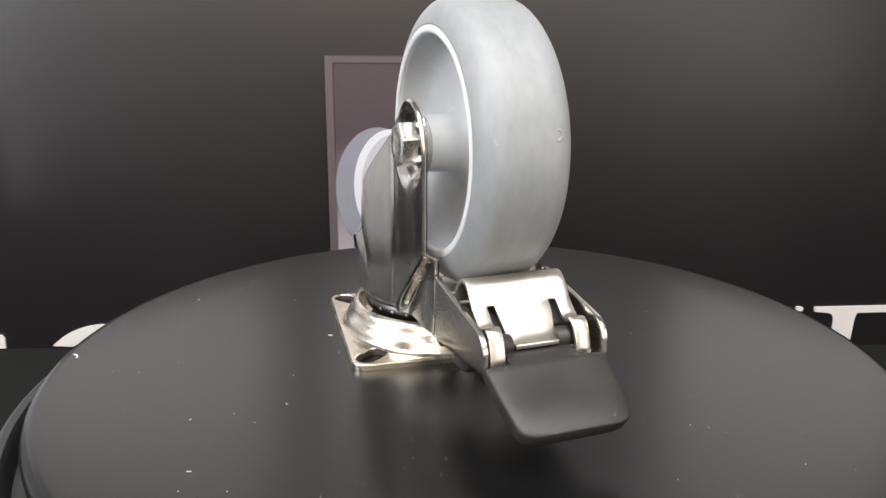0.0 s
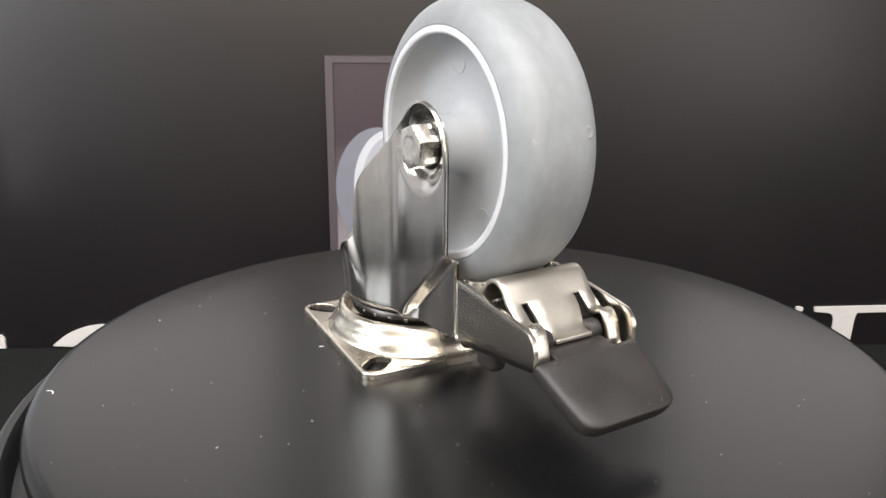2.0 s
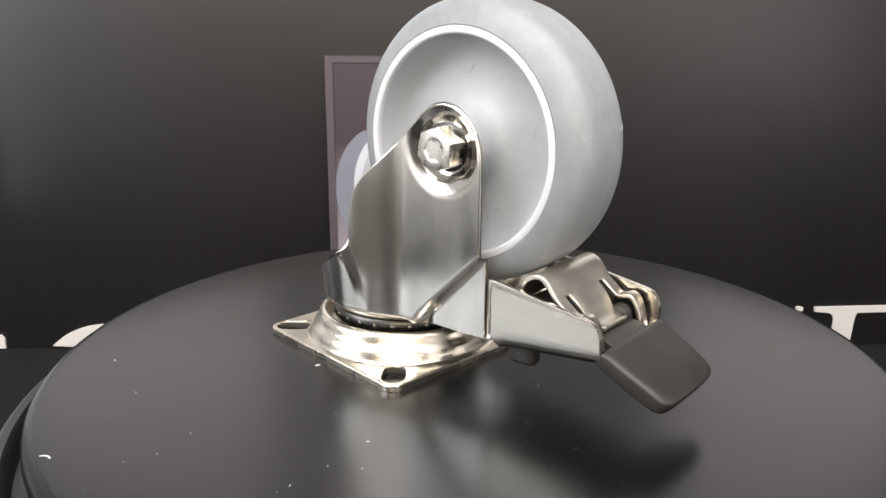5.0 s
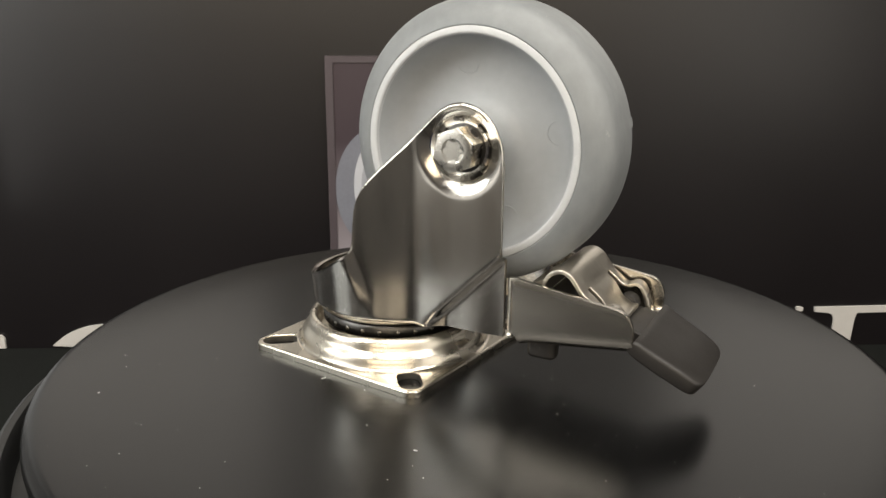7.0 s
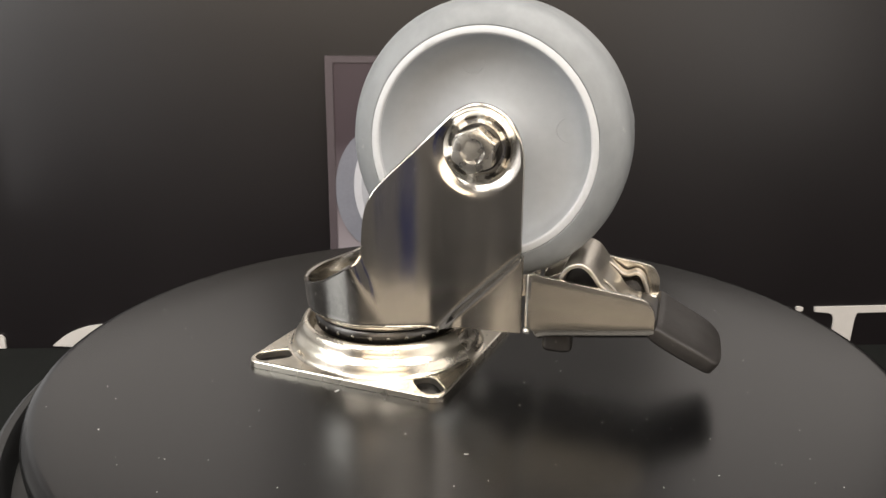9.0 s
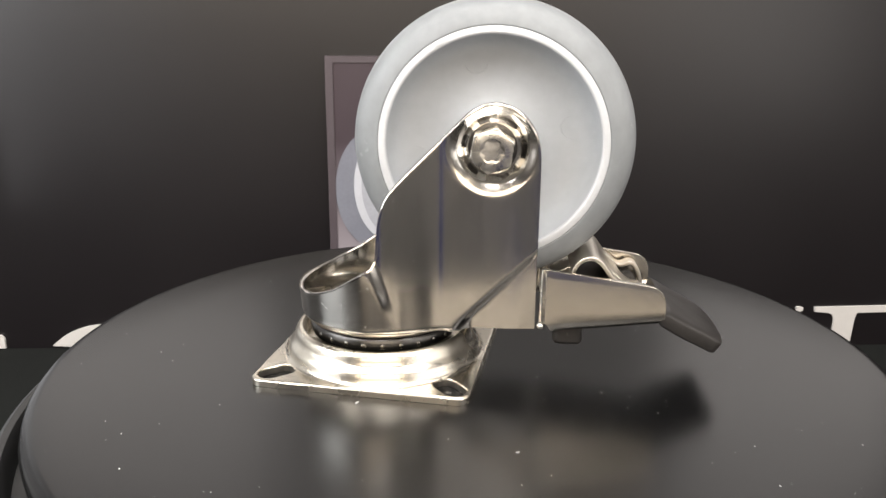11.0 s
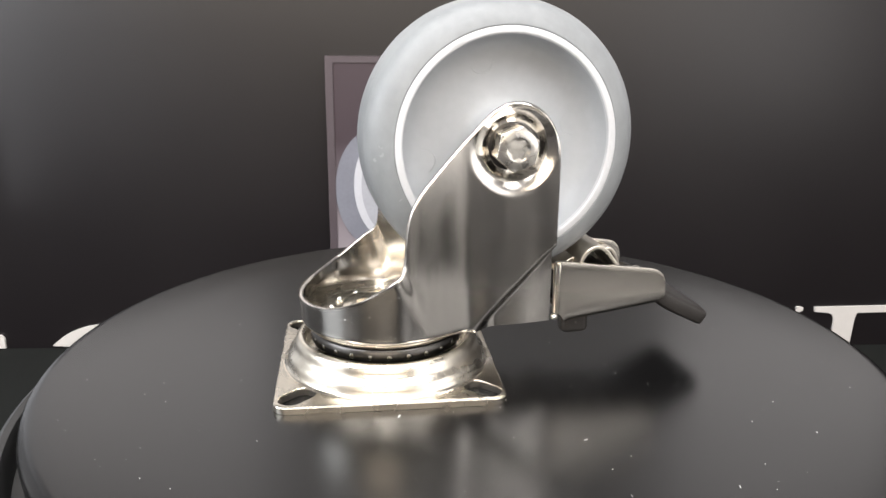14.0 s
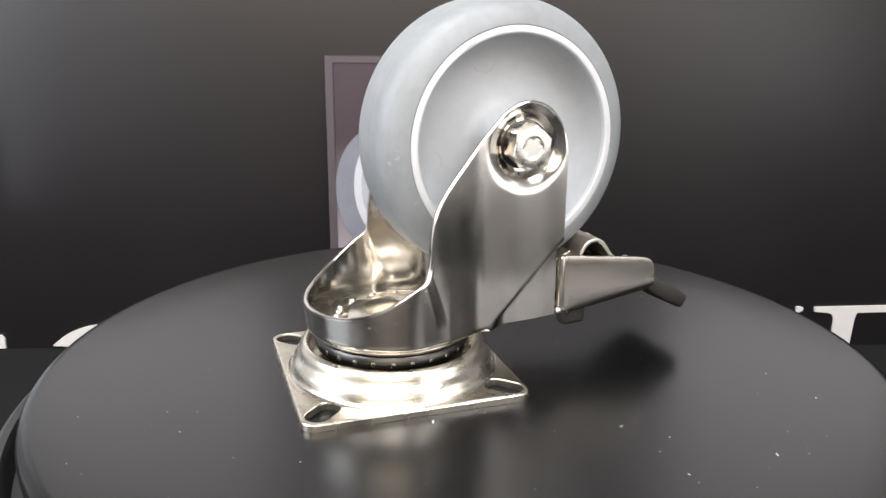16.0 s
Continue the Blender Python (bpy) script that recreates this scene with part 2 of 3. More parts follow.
def letters():
    def stroke(outline, name="sign_letter"):
        ob = part(name, prism(bmesh.new(), outline, -0.0018, -0.0003, lambda a, b, c: slanted(a, c, b)), LETTER, None, bevel=0.4)
        return tagged(ob, "white raised sign letter low on the backdrop", "letter", group="sign letters on the backdrop")
    zb = LOW + 0.0005
    # bar with a stem
    stroke([(0.2203, -0.0518), (0.2200, -0.0486), (0.291, -0.0470), (0.291, -0.0517), (0.2480, -0.0526), (0.2468, -0.056), (0.2459, zb), (0.2329, zb), (0.2332, -0.057), (0.2318, -0.0537), (0.2293, -0.0526)])
    stroke([(0.2085, zb), (0.2083, -0.0482), (0.2108, -0.0482), (0.2130, -0.0490), (0.2127, -0.0510), (0.2100, -0.0525), (0.2090, zb)])
    # part of a ring
    cx, cz = -0.2235, -0.1019
    turns = [radians(70 + 4 * k) for k in range(20)]
    out = [(cx + 0.0458 * math.cos(a), cz + 0.0432 * math.sin(a)) for a in turns]
    inn = [(cx + 0.0365 * math.cos(a), cz + 0.0350 * math.sin(a)) for a in turns]
    stroke([p for p in out if p[1] > zb] + [p for p in reversed(inn) if p[1] > zb])
    stroke([(-0.33, zb), (-0.33, -0.0650), (-0.2880, -0.0655), (-0.2862, -0.0676), (-0.2864, zb)])


letters()


# ---- turntable ----
def turntable():
    base = part("turntable_plinth", lathe(bmesh.new(), [(0, TABLE_Z), (0.160, TABLE_Z), (0.170, TABLE_Z + 0.004), (0.1715, -0.018), (0.1708, -0.0140), (0.169, -0.0127), (0.1668, -0.0133), (0.1655, -0.0150), (0.1640, -0.022), (0.15, -0.0225), (0, -0.0225)],
                                              lambda x, y, u: Vector((x, y, u)), 160), BASE, None)
    tagged(base, "round black plastic turntable plinth on the table", "turntable")
    ox = 0.0025
    prof = [(0, -0.0220), (0.120, -0.0220), (0.125, -0.0145), (0.1565, -0.0140), (0.1600, -0.0120), (0.1613, -0.0085), (0.1617, -0.0045), (0.1612, -0.0024), (0.1601, -0.0009), (0.1584, -0.0002), (0.1568, 0.0), (0.13, 0.0), (0.08, 0.0), (0.03, 0.0), (0, 0.0)]
    disc = part("turntable_disc", lathe(bmesh.new(), prof, lambda x, y, u: Vector((x + ox, y, u)), 200), PLATTER, None)
    tagged(disc, "round satin black turntable disc with dust specks", "turntable")
    bm = bmesh.new()
    rnd = random.Random(4)

    def fleck(x, y, s, n=5):
        ring = [(x + s * rnd.uniform(0.5, 1.2) * math.cos(2 * math.pi * k / n), y + s * rnd.uniform(0.5, 1.2) * math.sin(2 * math.pi * k / n)) for k in range(n)]
        prism(bm, ring, 0.00003, 0.00003 + s * 0.5, lambda a, b, c: Vector((a, b, c)))

    def hair(x, y, length, heading, width=0.00012):
        px, py = x, y
        for k in range(5):
            heading += rnd.uniform(-0.7, 0.7)
            qx, qy = px + length / 5 * math.cos(heading), py + length / 5 * math.sin(heading)
            nx, ny = -math.sin(heading) * width, math.cos(heading) * width
            prism(bm, [(px - nx, py - ny), (qx - nx, qy - ny), (qx + nx, qy + ny), (px + nx, py + ny)], 0.00003, 0.0002, lambda a, b, c: Vector((a, b, c)))
            px, py = qx, qy
    for k in range(230):
        a, r = rnd.uniform(0, 2 * math.pi), 0.152 * math.sqrt(rnd.random())
        fleck(r * math.cos(a), r * math.sin(a), rnd.choice((0.00007, 0.00009, 0.00012, 0.00018)))
    for k in range(4):
        a, r = rnd.uniform(0, 2 * math.pi), 0.15 * math.sqrt(rnd.random())
        hair(r * math.cos(a), r * math.sin(a), rnd.uniform(0.0004, 0.0015), rnd.uniform(0, 6.3), 0.00005)
    hair(-0.0554, 0.0148, 0.0018, 2.6, 0.00022)
    hair(-0.1535, -0.0095, 0.0045, 0.3, 0.00022)
    fleck(-0.1245, 0.0544, 0.0003)
    hair(-0.0815, -0.0905, 0.0013, 0.4, 0.0001)
    part("dust", bm, DUST, disc, "white dust specks and lint", smooth=False)
    tagged(disc.children[0], kind="stuff")
    return disc


DISC = turntable()


# ---- caster ----
def fork_path():
    """Plan of one side of the fork from its front edge to the middle of the rear wall: rows (fwd, out, top, rear weight)."""
    top = [(16.6, 70.0), (16.6, 80.0), (16.45, 84.5), (16.0, 88.0), (15.0, 91.3), (13.4, 94.3), (11.2, 97.0), (8.4, 99.3), (5.0, 100.9), (1.0, 101.6), (-3.0, 101.0), (-6.0, 99.6), (-8.8, 97.7),
           (-14.9, 91.6), (-19.6, 86.6), (-24.9, 81.3), (-30.1, 76.1), (-33.6, 72.2), (-35.8, 69.0), (-37.4, 65.4), (-38.4, 61.0), (-38.9, 56.0), (-39.2, 51.5), (-39.8, 47.8), (-41.2, 45.0)]
    pts = spline([(f, z, 0) for f, z in top[1:]], 6)
    cols = []
    for p in pts:
        f, z = p.x, p.y
        f = min(f, 16.6)
        bend = [(-41.2, 31.75), (-39.0, 31.55), (-36.0, 30.9), (-32.0, 29.5), (-25.5, 27.3), (-22.0, 26.1), (-19.0, 25.2), (-16.5, 24.75), (-13.0, 24.7), (20, 24.7)]
        o = sum(interp(f + h, bend) for h in (-1.8, -0.9, 0, 0.9, 1.8)) / 5
        cols.append((f, o, z))
    rim = [(90, 45.0), (96, 42.8), (104, 39.8), (115, 36.0), (128, 33.2), (140, 31.4), (155, 30.4), (180, 30.2)]
    for k in range(1, 31):
        phi = 90 + 3 * k
        a = radians(phi)
        cols.append((SWIVEL[0] + 31.8 * math.cos(a), 31.8 * math.sin(a), interp(phi, rim)))
    return cols


def fork():
    side = fork_path()
    cols = side + [(f, -o, z) for f, o, z in reversed(side[:-1])]
    n = len(cols)
    rows = 72
    bm = bmesh.new()
    thick = 1.9
    outer, inner = [], []
    for i, (f, o, zt) in enumerate(cols):
        a, b = cols[max(0, i - 1)], cols[min(n - 1, i + 1)]
        tx, ty = b[0] - a[0], b[1] - a[1]
        ln = math.hypot(tx, ty) or 1
        nx, ny = ty / ln, -tx / ln
        if abs(o) > 20 and f > -40 and (abs(tx) < 1e-4):
            nx, ny = 0.0, math.copysign(1, o)
        sgn = 1 if nx * (f - SWIVEL[0]) * (1 if f < -40 else 0) + ny * o > 0 else -1
        nx, ny = nx * sgn, ny * sgn
        zb = 19.2 + 1.1 * smooth01((f + 24) / 20)
        co, ci = [], []
        for k in range(rows + 1):
            v = k / rows
            z = zb + (zt - zb) * (v ** 1.15)
            d = 0.0
            # cup round the axle bolt
            r = math.hypot(f - 0.4, z - AXLE_Z)
            if f > -16:
                d -= 2.3 * (1 - smooth01((r - 9.2) / 2.6)) + 1.9 * (1 - smooth01((r - 10.4) / 6.2))
            # drawn-in lower front corner
            if f > -15:
                line = 21.6 + (f + 14) * 0.95
                d -= 4.3 * smooth01((line - z) / (5.4 - 0.10 * (f + 14))) * smooth01((f + 15) / 10)
            # slight outward draft of the lower side
            if f > -37:
                d += 0.03 * 6 * math.log1p(math.exp((46 - z) / 6)) * smooth01((f + 37) / 6) * smooth01((17 - f) / 10)
            # round bottom edge of the collar
            if f < -12 and z - zb < 2.4:
                e = 1 - (z - zb) / 2.4
                d -= 2.4 * (1 - math.sqrt(max(0, 1 - e * e))) * smooth01((-12 - f) / 6)
            # flared collar, slight draw waves in the sheet
            if f < -28:
                d += 0.085 * max(0.0, z - zb - 3) * smooth01((-f - 29.0 - (z - 20) * 0.36) / 6.0)
            d += 0.20 * noise.noise(Vector((f * 0.11, o * 0.05, z * 0.010)))
            co.append(bm.verts.new(V(f + nx * d, o + ny * d, z)))
            ci.append(bm.verts.new(V(f + nx * (d - thick), o + ny * (d - thick), z)))
        outer.append(co)
        inner.append(ci)
    # rounded free edge along the top and the two front ends
    border = [(outer[0][k], inner[0][k], outer[1][k]) for k in range(rows)] + [(outer[i][rows], inner[i][rows], outer[i][rows - 4]) for i in range(n)] \
        + [(outer[n - 1][k], inner[n - 1][k], outer[n - 2][k]) for k in reversed(range(rows))]
    places = [v[0].co.copy() for v in border]
    rims = []
    for i, (a, b, c) in enumerate(border):
        along = places[min(len(places) - 1, i + 2)] - places[max(0, i - 2)]
        thru = b.co - a.co
        away = along.cross(thru).normalized()
        if away.dot(c.co - places[i]) > 0:
            away = -away
        rims.append((away, thru))
    rings = []
    for (a, b, c), (away, thru) in zip(border, rims):
        mid, half = (a.co + b.co) / 2 - away * 0.9 * MM, thru / 2
        ring = [bm.verts.new(mid - half * math.cos(radians(q)) + away * 0.9 * MM * math.sin(radians(q))) for q in (30, 60, 90, 120, 150)]
        a.co -= away * 0.9 * MM
        b.co -= away * 0.9 * MM
        rings.append([a] + ring + [b])
    for p, q in zip(rings, rings[1:]):
        for k in range(6):
            bm.faces.new((p[k], q[k], q[k + 1], p[k + 1]))
    for i in range(n - 1):
        for k in range(rows):
            bm.faces.new((outer[i][k], outer[i + 1][k], outer[i + 1][k + 1], outer[i][k + 1]))
            bm.faces.new((inner[i][k], inner[i][k + 1], inner[i + 1][k + 1], inner[i + 1][k]))
        bm.faces.new((outer[i][0], inner[i][0], inner[i + 1][0], outer[i + 1][0]))
    return bm


def rounded_rect(w, h, r, steps=6):
    out = []
    for cx, cy, a0 in ((w - r, h - r, 0), (-w + r, h - r, 90), (-w + r, -h + r, 180), (w - r, -h + r, 270)):
        for k in range(steps + 1):
            a = radians(a0 + 90 * k / steps)
            out.append((cx + r * math.cos(a), cy + r * math.sin(a)))
    return out


def slot(cx, cy, heading, half, r, steps=8):
    out = []
    for s, a0 in ((1, -90), (-1, 90)):
        for k in range(steps + 1):
            a = radians(a0 + 180 * k / steps) + heading
            out.append((cx + s * half * math.cos(heading) + r * math.cos(a), cy + s * half * math.sin(heading) + r * math.sin(a)))
    return out


PLATE_C, PLATE_TURN = (-41.3, -0.3), radians(6.4)


def on_plate(x, y, z):
    c, s = math.cos(PLATE_TURN), math.sin(PLATE_TURN)
    return V(PLATE_C[0] + c * x - s * y, PLATE_C[1] + s * x + c * y, z)


def mounting_plate():
    bm = bmesh.new()
    edges = []
    # chamfer steps: inset from the true edge and height
    steps = ((0.75, 2.9), (0.3, 2.72), (0.0, 2.25), (0.0, 0.1))
    for n in range(5):
        rings = []
        for inset, z in steps:
            if n == 0:
                out = rounded_rect(40.3 - inset, 40.3 - inset, 5.0 - inset, 8)
            else:
                sx, sy = ((1, 1), (1, -1), (-1, 1), (-1, -1))[n - 1]
                out = slot(32.3 * sx, 32.3 * sy, math.atan2(sy, sx), 2.9, 4.3 + inset * 0.4)
            rings.append([bm.verts.new(on_plate(x, y, z)) for x, y in out])
        m = len(rings[0])
        edges += [bm.edges.new((rings[0][k], rings[0][(k + 1) % m])) for k in range(m)]
        for a, b in zip(rings, rings[1:]):
            for k in range(m):
                side = bm.faces.new((a[k], a[(k + 1) % m], b[(k + 1) % m], b[k]))
                # lower slot walls get the shade-darkened steel
                side.material_index = 1 if n and b is rings[-1] else 0
    hub = [bm.verts.new(on_plate(35.8 * math.cos(2 * math.pi * k / 96), 35.8 * math.sin(2 * math.pi * k / 96), 2.9)) for k in range(96)]
    edges += [bm.edges.new((hub[k], hub[(k + 1) % 96])) for k in range(96)]
    bmesh.ops.triangle_fill(bm, edges=edges, use_beauty=True, use_dissolve=False)
    return bm


def raceway():
    prof = [(39.4, 2.86), (38.8, 3.0), (38.2, 3.4), (37.7, 4.2), (37.4, 5.4), (37.0, 6.8), (36.3, 7.9), (35.4, 8.7), (34.8, 9.6), (34.5, 10.8), (34.2, 12.0), (33.6, 13.0), (32.8, 13.6), (31.9, 13.7), (31.1, 13.2), (30.6, 12.3), (30.2, 10.0), (29.5, 8.0), (10, 7.5), (0, 7.5)]
    return lathe(bmesh.new(), prof, on_swivel, 128)


def swivel_head():
    prof = [(29.4, 19.2), (29.4, 20.9), (26.5, 21.0), (25.0, 22.3), (22.8, 22.8), (20.8, 22.0), (18.6, 21.4), (17.4, 22.2), (16.9, 23.8), (15.6, 24.6), (11, 25.0), (9.8, 24.2), (5, 24.0), (0, 24.0)]
    bm = lathe(bmesh.new(), prof, on_swivel, 96)
    lathe(bm, [(29.4, 19.8), (29.7, 19.0), (29.5, 18.3), (28.9, 17.7), (27.8, 17.3), (26, 17.2), (0, 17.2)], on_swivel, 96)
    return bm


def sphere(bm, at, r, u=12, v=8):
    bmesh.ops.create_uvsphere(bm, u_segments=u, v_segments=v, radius=r * MM, matrix=Matrix.Translation(at))
    return bm


def wheel(parent):
    hub_half = [(37.6, 16.0), (37.2, 13.5), (36.3, 10.0), (34.6, 7.0), (31.8, 5.0), (28, 4.2), (22, 4.0), (16, 4.3), (13.2, 5.2), (11.3, 7.0), (10.3, 9.6), (10.0, 13.0), (9.8, 18.6), (9.2, 19.2), (5, 19.2)]
    prof = hub_half + [(r, -u) for r, u in reversed(hub_half)]
    hub = part("wheel", lathe(bmesh.new(), prof, on_axle, 128, closed=True), HUB, parent, "light grey nylon wheel centre with smooth dished faces")
    half = []
    for k in range(0, 15):
        q = k / 14
        half.append((50 - 9.2 * q ** 5, 16.5 * q))
    half += [(40.4, 16.55), (40.1, 16.3), (39.9, 14.0)]
    prof = [(r, -u) for r, u in reversed(half[1:])] + half
    part("tyre", lathe(bmesh.new(), prof, on_axle, 160, closed=True), TYRE, hub, "scuffed grey rubber tyre with rounded shoulders", angle=60)
    for s in (1, -1):
        ring = [(40.2, 15.0 * s), (40.1, 16.6 * s), (39.7, 16.85 * s), (38.0, 16.85 * s), (37.5, 16.5 * s), (37.35, 15.0 * s)]
        part("rim_ring", lathe(bmesh.new(), ring, on_axle, 128, closed=True), RIM, hub, "pale grey raised rim edge")
        for a in (104, 10, 195, 290):
            c = (28.3 * math.cos(radians(a)), 28.3 * math.sin(radians(a)))
            bm = lathe(bmesh.new(), [(4.35, 4.0 * s), (4.25, 4.32 * s), (4.0, 4.32 * s), (3.9, 4.0 * s)], lambda x, y, u, c=c: on_axle(c[0] + x, c[1] + y, u), 40)
            part("mould_mark", bm, HUB, hub)
        part("spacer", lathe(bmesh.new(), [(4.0, 19.0 * s), (8.2, 19.0 * s), (8.4, 20.6 * s), (7.2, 20.8 * s), (7.2, 22.9 * s), (4.0, 22.9 * s)], on_axle, 48, closed=True), CAGE, hub, "dark steel bearing spacer")
    # moulding nick on the tread
    bm = bmesh.new()
    a = radians(10.2)
    for da, u in ((0, 7.8),):
        c = on_axle(49.75 * math.cos(a), 49.75 * math.sin(a), -u)
        m = Matrix.Translation(c) @ Matrix.Rotation(-a, 4, "Y")
        lathe(bm, [(1.9, -0.1), (1.6, 0.16), (1.3, 0.18), (1.0, 0.02), (0.8, -0.08), (0, -0.08)], lambda p, q, r: m @ (Vector((r, p, q * 1.2)) * MM), 20)
    part("tread_nick", bm, TYRE, hub)
    return hub


def axle(parent):
    s = 1
    hexa = [(8.1 * math.cos(radians(60 * k + 20)), 8.1 * math.sin(radians(60 * k + 20))) for k in range(6)]
    nut = part("axle_nut", prism(bmesh.new(), hexa, 20.5, 28.3, lambda a, b, c: on_axle(a, b, c)), BOLT, parent, "bright hexagonal axle nut", bevel=0.5)
    # chamfered face ring and bolt end with a star socket
    bm = bmesh.new()
    lathe(bm, [(6.9, 28.2), (6.9, 28.35), (6.6, 28.45), (4.2, 28.45)], on_axle, 48)
    star = []
    for k in range(48):
        a = 2 * math.pi * k / 48
        star.append((3.3 + 0.52 * math.cos(6 * a), a))
    face = [bm.verts.new(on_axle(4.2 * math.cos(a), 4.2 * math.sin(a), 28.45)) for r, a in star]
    lip = [bm.verts.new(on_axle(r * math.cos(a), r * math.sin(a), 28.3)) for r, a in star]
    deep = [bm.verts.new(on_axle(r * 0.96 * math.cos(a), r * 0.96 * math.sin(a), 26.4)) for r, a in star]
    mid = bm.verts.new(on_axle(0, 0, 25.9))
    for k in range(48):
        j = (k + 1) % 48
        bm.faces.new((face[k], face[j], lip[j], lip[k]))
        bm.faces.new((lip[k], lip[j], deep[j], deep[k]))
        bm.faces.new((deep[k], deep[j], mid))
    part("bolt_end", bm, BOLT, nut, "bolt end with star-shaped socket")
    part("axle_bolt", lathe(bmesh.new(), [(0, -27.0), (6.5, -27.0), (7.4, -26.3), (7.6, -21.4), (4.0, -21.4), (4.0, 21.3), (0, 21.3)], on_axle, 48), BOLT, parent, "round-headed steel axle bolt")


def brake(parent):
    crown = [(18.9, 42.3), (20.2, 43.0), (38, 40.6), (56.0, 38.0), (58.0, 37.6), (59.5, 36.9), (60.7, 35.9), (61.6, 34.6), (62.2, 33.0), (62.5, 31.4)]
    keel = [(18.9, 23.0), (20.6, 22.6), (21.8, 21.2), (22.6, 19.6), (25, 19.7), (45, 22.0), (62.5, 24.2)]
    stations = [18.9, 20.2, 21.2, 22.0, 22.8, 25, 29, 34, 40, 46, 52, 56, 58, 59.5, 60.7, 61.6, 62.2, 62.5]
    for s in (1, -1):
        bm = bmesh.new()
        # upright side that folds inwards along its lower edge
        cols = []
        for f in stations:
            hi, lo = interp(f, crown), interp(f, keel)
            fold = 3.4 * smooth01((f - 21.5) / 4)
            sect = [(20.4, hi - (hi - lo - 3.4) * k / 6) for k in range(7)]
            sect += [(20.4 - fold * (1 - math.cos(radians(q))), lo + 3.4 * (1 - math.sin(radians(q)))) for q in (22, 45, 68, 90)]
            cols.append([bm.verts.new(V(f, o * s, z)) for o, z in sect])
        for p, q in zip(cols, cols[1:]):
            for k in range(len(p) - 1):
                bm.faces.new((p[k], p[k + 1], q[k + 1], q[k]))
        ob = part("brake_bracket", bm, ARM, parent, "tapering stainless steel brake bracket side")
        mod = ob.modifiers.new("sheet", "SOLIDIFY")
        mod.thickness, mod.offset = 1.7 * MM, 0
        mod = ob.modifiers.new("rounded_edges", "BEVEL")
        mod.width, mod.segments, mod.limit_method, mod.angle_limit = 0.5 * MM, 3, "ANGLE", radians(50)
        # rolled front bend
        part("bend", lathe(bmesh.new(), [(0, 22.8), (1.3, 22.9), (1.55, 24), (1.55, 41.6), (1.2, 42.8), (0, 43.0)], lambda x, y, u: V(19.4 + x, 19.9 * s + y, u), 20), ARM, ob)
        part("rivet", lathe(bmesh.new(), [(0, 20.4), (1.3, 20.6), (1.5, 21.5), (1.0, 22.4), (0, 22.5)], lambda x, y, u: V(18.8 + x, 19.6 * s + y, u), 16), BOLT, ob)
    bm = prism(bmesh.new(), [(23, 19.4), (62, 23.9), (62, 25.2), (23, 20.8)], -17.4, 17.4, lambda a, b, c: V(a, c, b))
    part("channel_floor", bm, STEEL, parent, bevel=0.3)
    # spring plate with two slots
    crest = [(29.2, 37.6), (29.8, 41.2), (31.4, 44.2), (33.8, 45.9), (36.5, 46.3), (39.0, 45.1), (41.2, 42.6), (43.3, 39.7)]
    flap = crest + [(46.8, 36.6), (49.8, 32.8), (53.2, 30.6), (56.6, 30.3)]
    tabs = crest + [(46.6, 37.0), (48.9, 35.3), (51.2, 35.2), (53.8, 36.2), (56.0, 34.9), (57.6, 31.6), (58.7, 27.6), (59.0, 25.2)]
    bm = bmesh.new()
    joint = {}

    def vert(o, p, tag):
        key = (round(o, 2), round(p.x, 3), round(p.y, 3))
        if key not in joint:
            joint[key] = bm.verts.new(V(p.x, o, p.y))
        return joint[key]

    steps = 5
    shared = (len(crest) - 1) * steps

    def strip(os_, pts, lo, hi, taper=0.0):
        for k in range(lo, hi):
            # the flap between the slots narrows towards its end
            n0, n1 = [1 - taper * smooth01((q - lo) / (hi - lo)) for q in (k, k + 1)]
            for a, b in zip(os_, os_[1:]):
                bm.faces.new((vert(a * n0, pts[k], 0), vert(b * n0, pts[k], 0), vert(b * n1, pts[k + 1], 0), vert(a * n1, pts[k + 1], 0)))
    P_flap = spline([(a, b, 0) for a, b in flap], steps)
    P_tabs = spline([(a, b, 0) for a, b in tabs], steps)
    for k in range(shared + 1):
        P_tabs[k] = P_flap[k]
    across = [-17.4, -15, -12.2, -9.6, -4, 0, 4, 9.6, 12.2, 15, 17.4]
    strip(across, P_flap, 0, shared)
    strip([-9.6, -4, 0, 4, 9.6], P_flap, shared, len(P_flap) - 1, 0.22)
    for s in (1, -1):
        strip([12.2 * s, 15 * s, 17.4 * s], P_tabs, shared, len(P_tabs) - 1)
    sp = part("spring_plate", bm, SPRING, parent, "curved satin steel brake spring with two slots")
    mod = sp.modifiers.new("sheet", "SOLIDIFY")
    mod.thickness, mod.offset = 1.6 * MM, 0
    mod = sp.modifiers.new("rounded_edges", "BEVEL")
    mod.width, mod.segments, mod.limit_method, mod.angle_limit = 0.35 * MM, 2, "ANGLE", radians(50)
    # rubber pedal: a bent slab
    line = spline([(61.8, 26.0, 0), (66, 23.3, 0), (71, 20.5, 0), (75.5, 18.2, 0), (79, 16.3, 0), (81.8, 14.6, 0), (83.4, 13.6, 0), (84.3, 13.0, 0)], 6)
    bm = bmesh.new()
    tops = []
    nn = len(line)
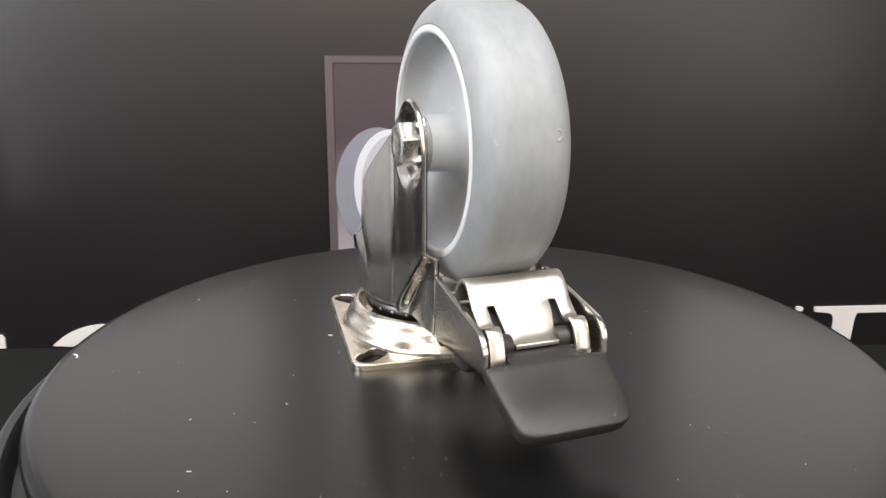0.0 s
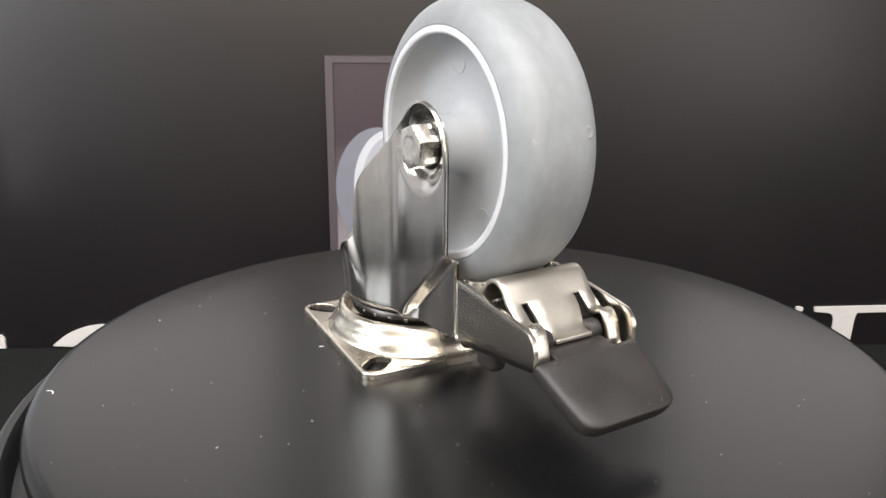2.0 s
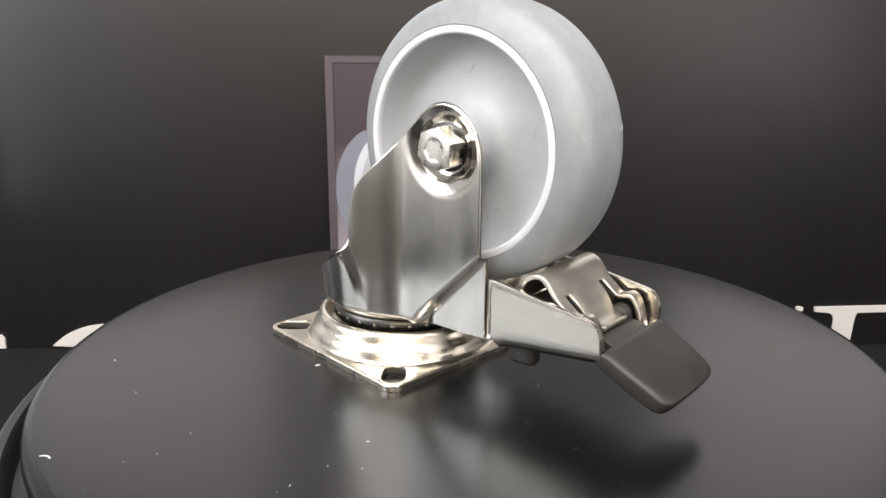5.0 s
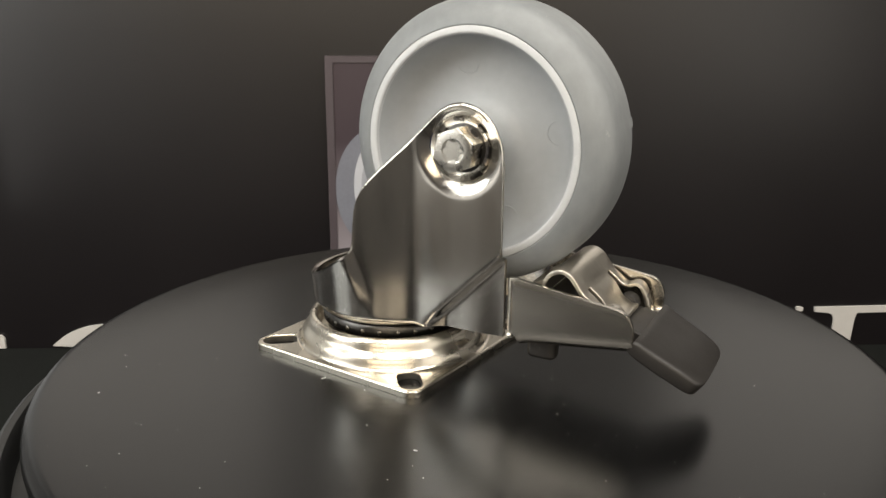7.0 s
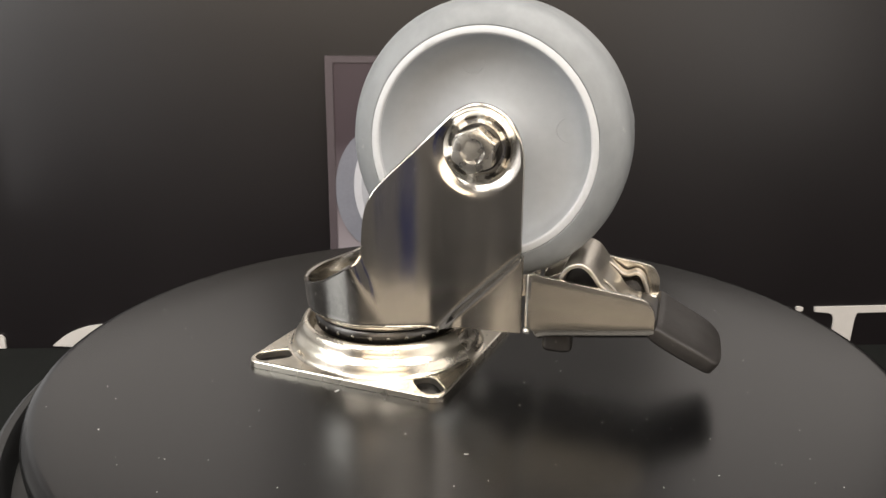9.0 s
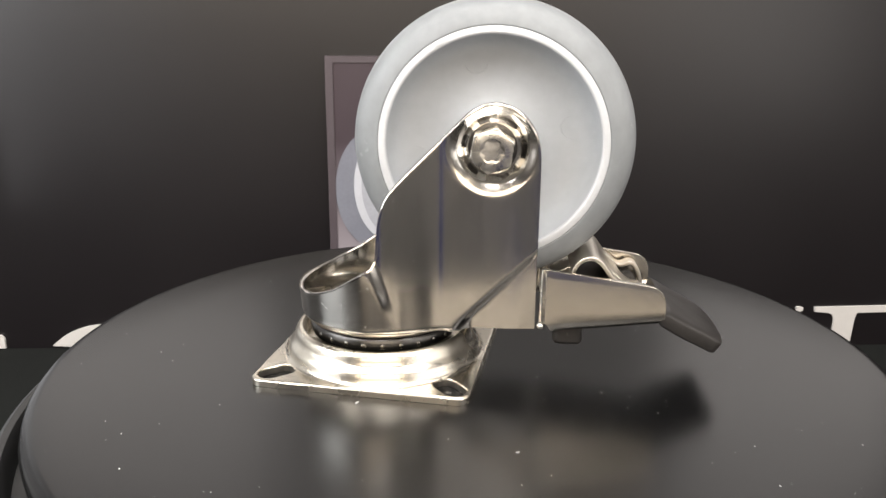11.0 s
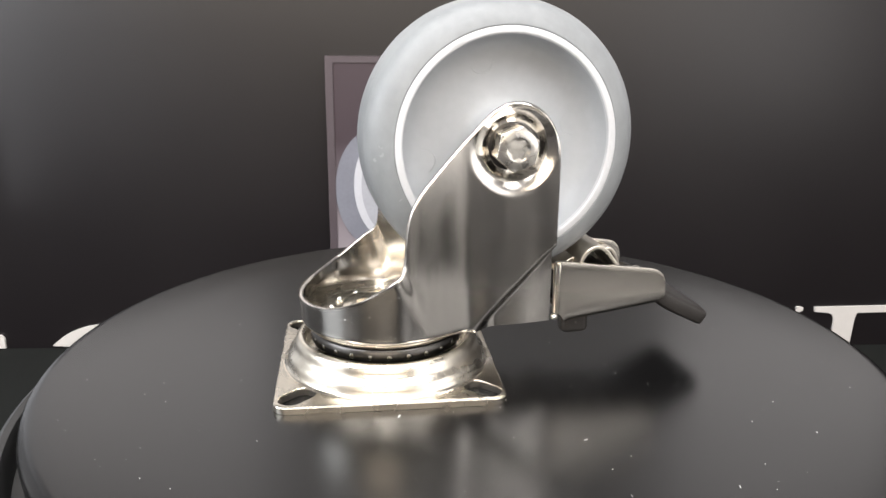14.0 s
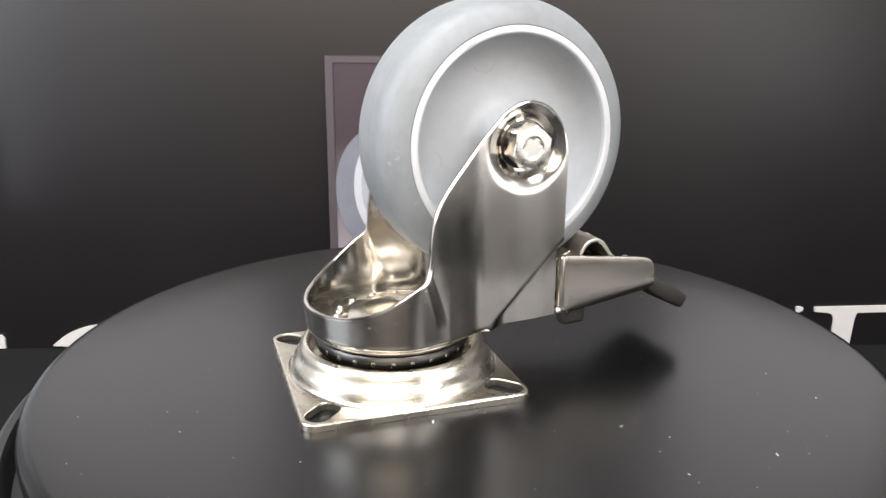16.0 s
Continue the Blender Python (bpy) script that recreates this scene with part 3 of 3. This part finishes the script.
    for i, p in enumerate(line):
        a, b = line[max(0, i - 1)], line[min(nn - 1, i + 1)]
        t = (b - a).normalized()
        up = Vector((-t.y, t.x, 0))
        if up.y < 0:
            up = -up
        q = i / (nn - 1)
        w = 20.8 - 3.4 * q
        end = (1 - q) * 26.0
        if end < 10:
            w -= 10 - math.sqrt(max(0, 100 - (10 - end) ** 2))
        th = 3.3 + 0.5 * math.sin(math.pi * min(1, q * 1.1)) - 0.5 * q
        if end < 2.4:
            th *= math.sqrt(max(0.05, 1 - (1 - end / 2.4) ** 2))
        if i < 3:
            th *= (0.80, 0.93, 0.99)[i]
        ring = []
        for k in range(48):
            a = 2 * math.pi * k / 48
            x, y = math.cos(a), math.sin(a)
            o = w * math.copysign(abs(x) ** 0.32, x)
            h = th * math.copysign(abs(y) ** 0.32, y)
            if y > 0:
                h += 0.5 * (1 - (o / w) ** 2)
            ring.append(bm.verts.new(V(p.x + up.x * h, o, p.y + up.y * h)))
        tops.append(ring)
    for a, b in zip(tops, tops[1:]):
        for k in range(48):
            m = (k + 1) % 48
            bm.faces.new((a[k], a[m], b[m], b[k]))
    bm.faces.new(tops[0])
    bm.faces.new(list(reversed(tops[-1])))
    pedal = part("pedal", bm, PEDAL, parent, "matt black rubber brake pedal with rounded corners", angle=60)
    lever = prism(bmesh.new(), [(47, 27.5), (54, 28.9), (59, 28.8), (64, 27.0), (64, 20.5), (54, 20.5), (47, 23.5)], -11.8, 11.8, lambda a, b, c: V(a, c, b))
    part("lever_core", lever, PEDAL, pedal, bevel=0.8)
    # black block added to give the channel its shade under the spring
    shade_block = prism(bmesh.new(), [(26, 22.8), (47, 24.6), (47, 33.0), (43, 36.5), (36, 38.0), (29, 36.5), (26, 33)], -17.0, 17.0, lambda a, b, c: V(a, c, b))
    part("brake_cam", shade_block, PEDAL, pedal, bevel=1.0)
    for s in (1, -1):
        lug = lathe(bmesh.new(), [(0, 7.8 * s), (3.2, 7.8 * s), (3.6, 8.4 * s), (3.6, 11.9 * s), (3.2, 12.4 * s), (0, 12.4 * s)], lambda x, y, u: V(52.5 + x, u, 30.0 + y), 24)
        part("lug", lug, PEDAL, pedal)
    stop = rounded_rect(5.4, 3.4, 2.6)
    part("rubber_stop", prism(bmesh.new(), stop, 12.6, 20.5, lambda a, b, c: V(29.0 + a, 13.0 + b, c)), PEDAL, parent, "small black rubber stop under the bracket", bevel=1.8, segs=3)
    # brake shoe under the tread
    part("brake_shoe", prism(bmesh.new(), [(22, 38.2), (29.0, 41.5), (29.0, 39.0), (22, 35.5)], -11, 11, lambda a, b, c: V(a, c, b)), SPRING, parent, bevel=0.4)


def caster():
    root = new("caster")
    root.empty_display_size = 0.01
    tagged(root, "upturned stainless steel swivel caster with grey rubber wheel and brake", "caster wheel")
    plate = part("mounting_plate", mounting_plate(), PLATE, root, "square stainless steel mounting plate with four slotted holes", angle=20)
    plate.data.materials.append(SLOT_SHADE)
    part("raceway", raceway(), PLATE, plate, "pressed round raised raceway")
    part("fork", fork(), STEEL, root, "polished stainless steel fork with round collar", angle=60)
    head = part("swivel_head", swivel_head(), PLATE, root, "pressed steel swivel head inside the collar")
    cage = part("bearing_cage", lathe(bmesh.new(), [(24, 12), (28.2, 12.2), (28.5, 14.0), (28.4, 15.8), (27.8, 16.6), (24, 16.8)], on_swivel, 64), CAGE, root, "dark ball bearing ring")
    for k in range(26):
        a = 2 * math.pi * k / 26
        part("ball", sphere(bmesh.new(), on_swivel(26.95 * math.cos(a), 26.95 * math.sin(a), 14.1), 1.8), BALL, cage)
    for k in range(14):
        a = 2 * math.pi * (k + 0.5) / 14
        part("ball", sphere(bmesh.new(), on_swivel(20.6 * math.cos(a), 20.6 * math.sin(a), 22.0), 1.7), BOLT, head)
    wheel(root)
    axle(root)
    brake(root)
    return root


CASTER = caster()


# ---- moving things ----
def motions():
    times = [0.5 * k for k in range(33)]
    walk(DISC, [(t, turned((0, 0, 0), 0, t)) for t in times])
    walk(CASTER, [(t, turned(CASTER_AT, CASTER_AZ, t)) for t in times])


motions()
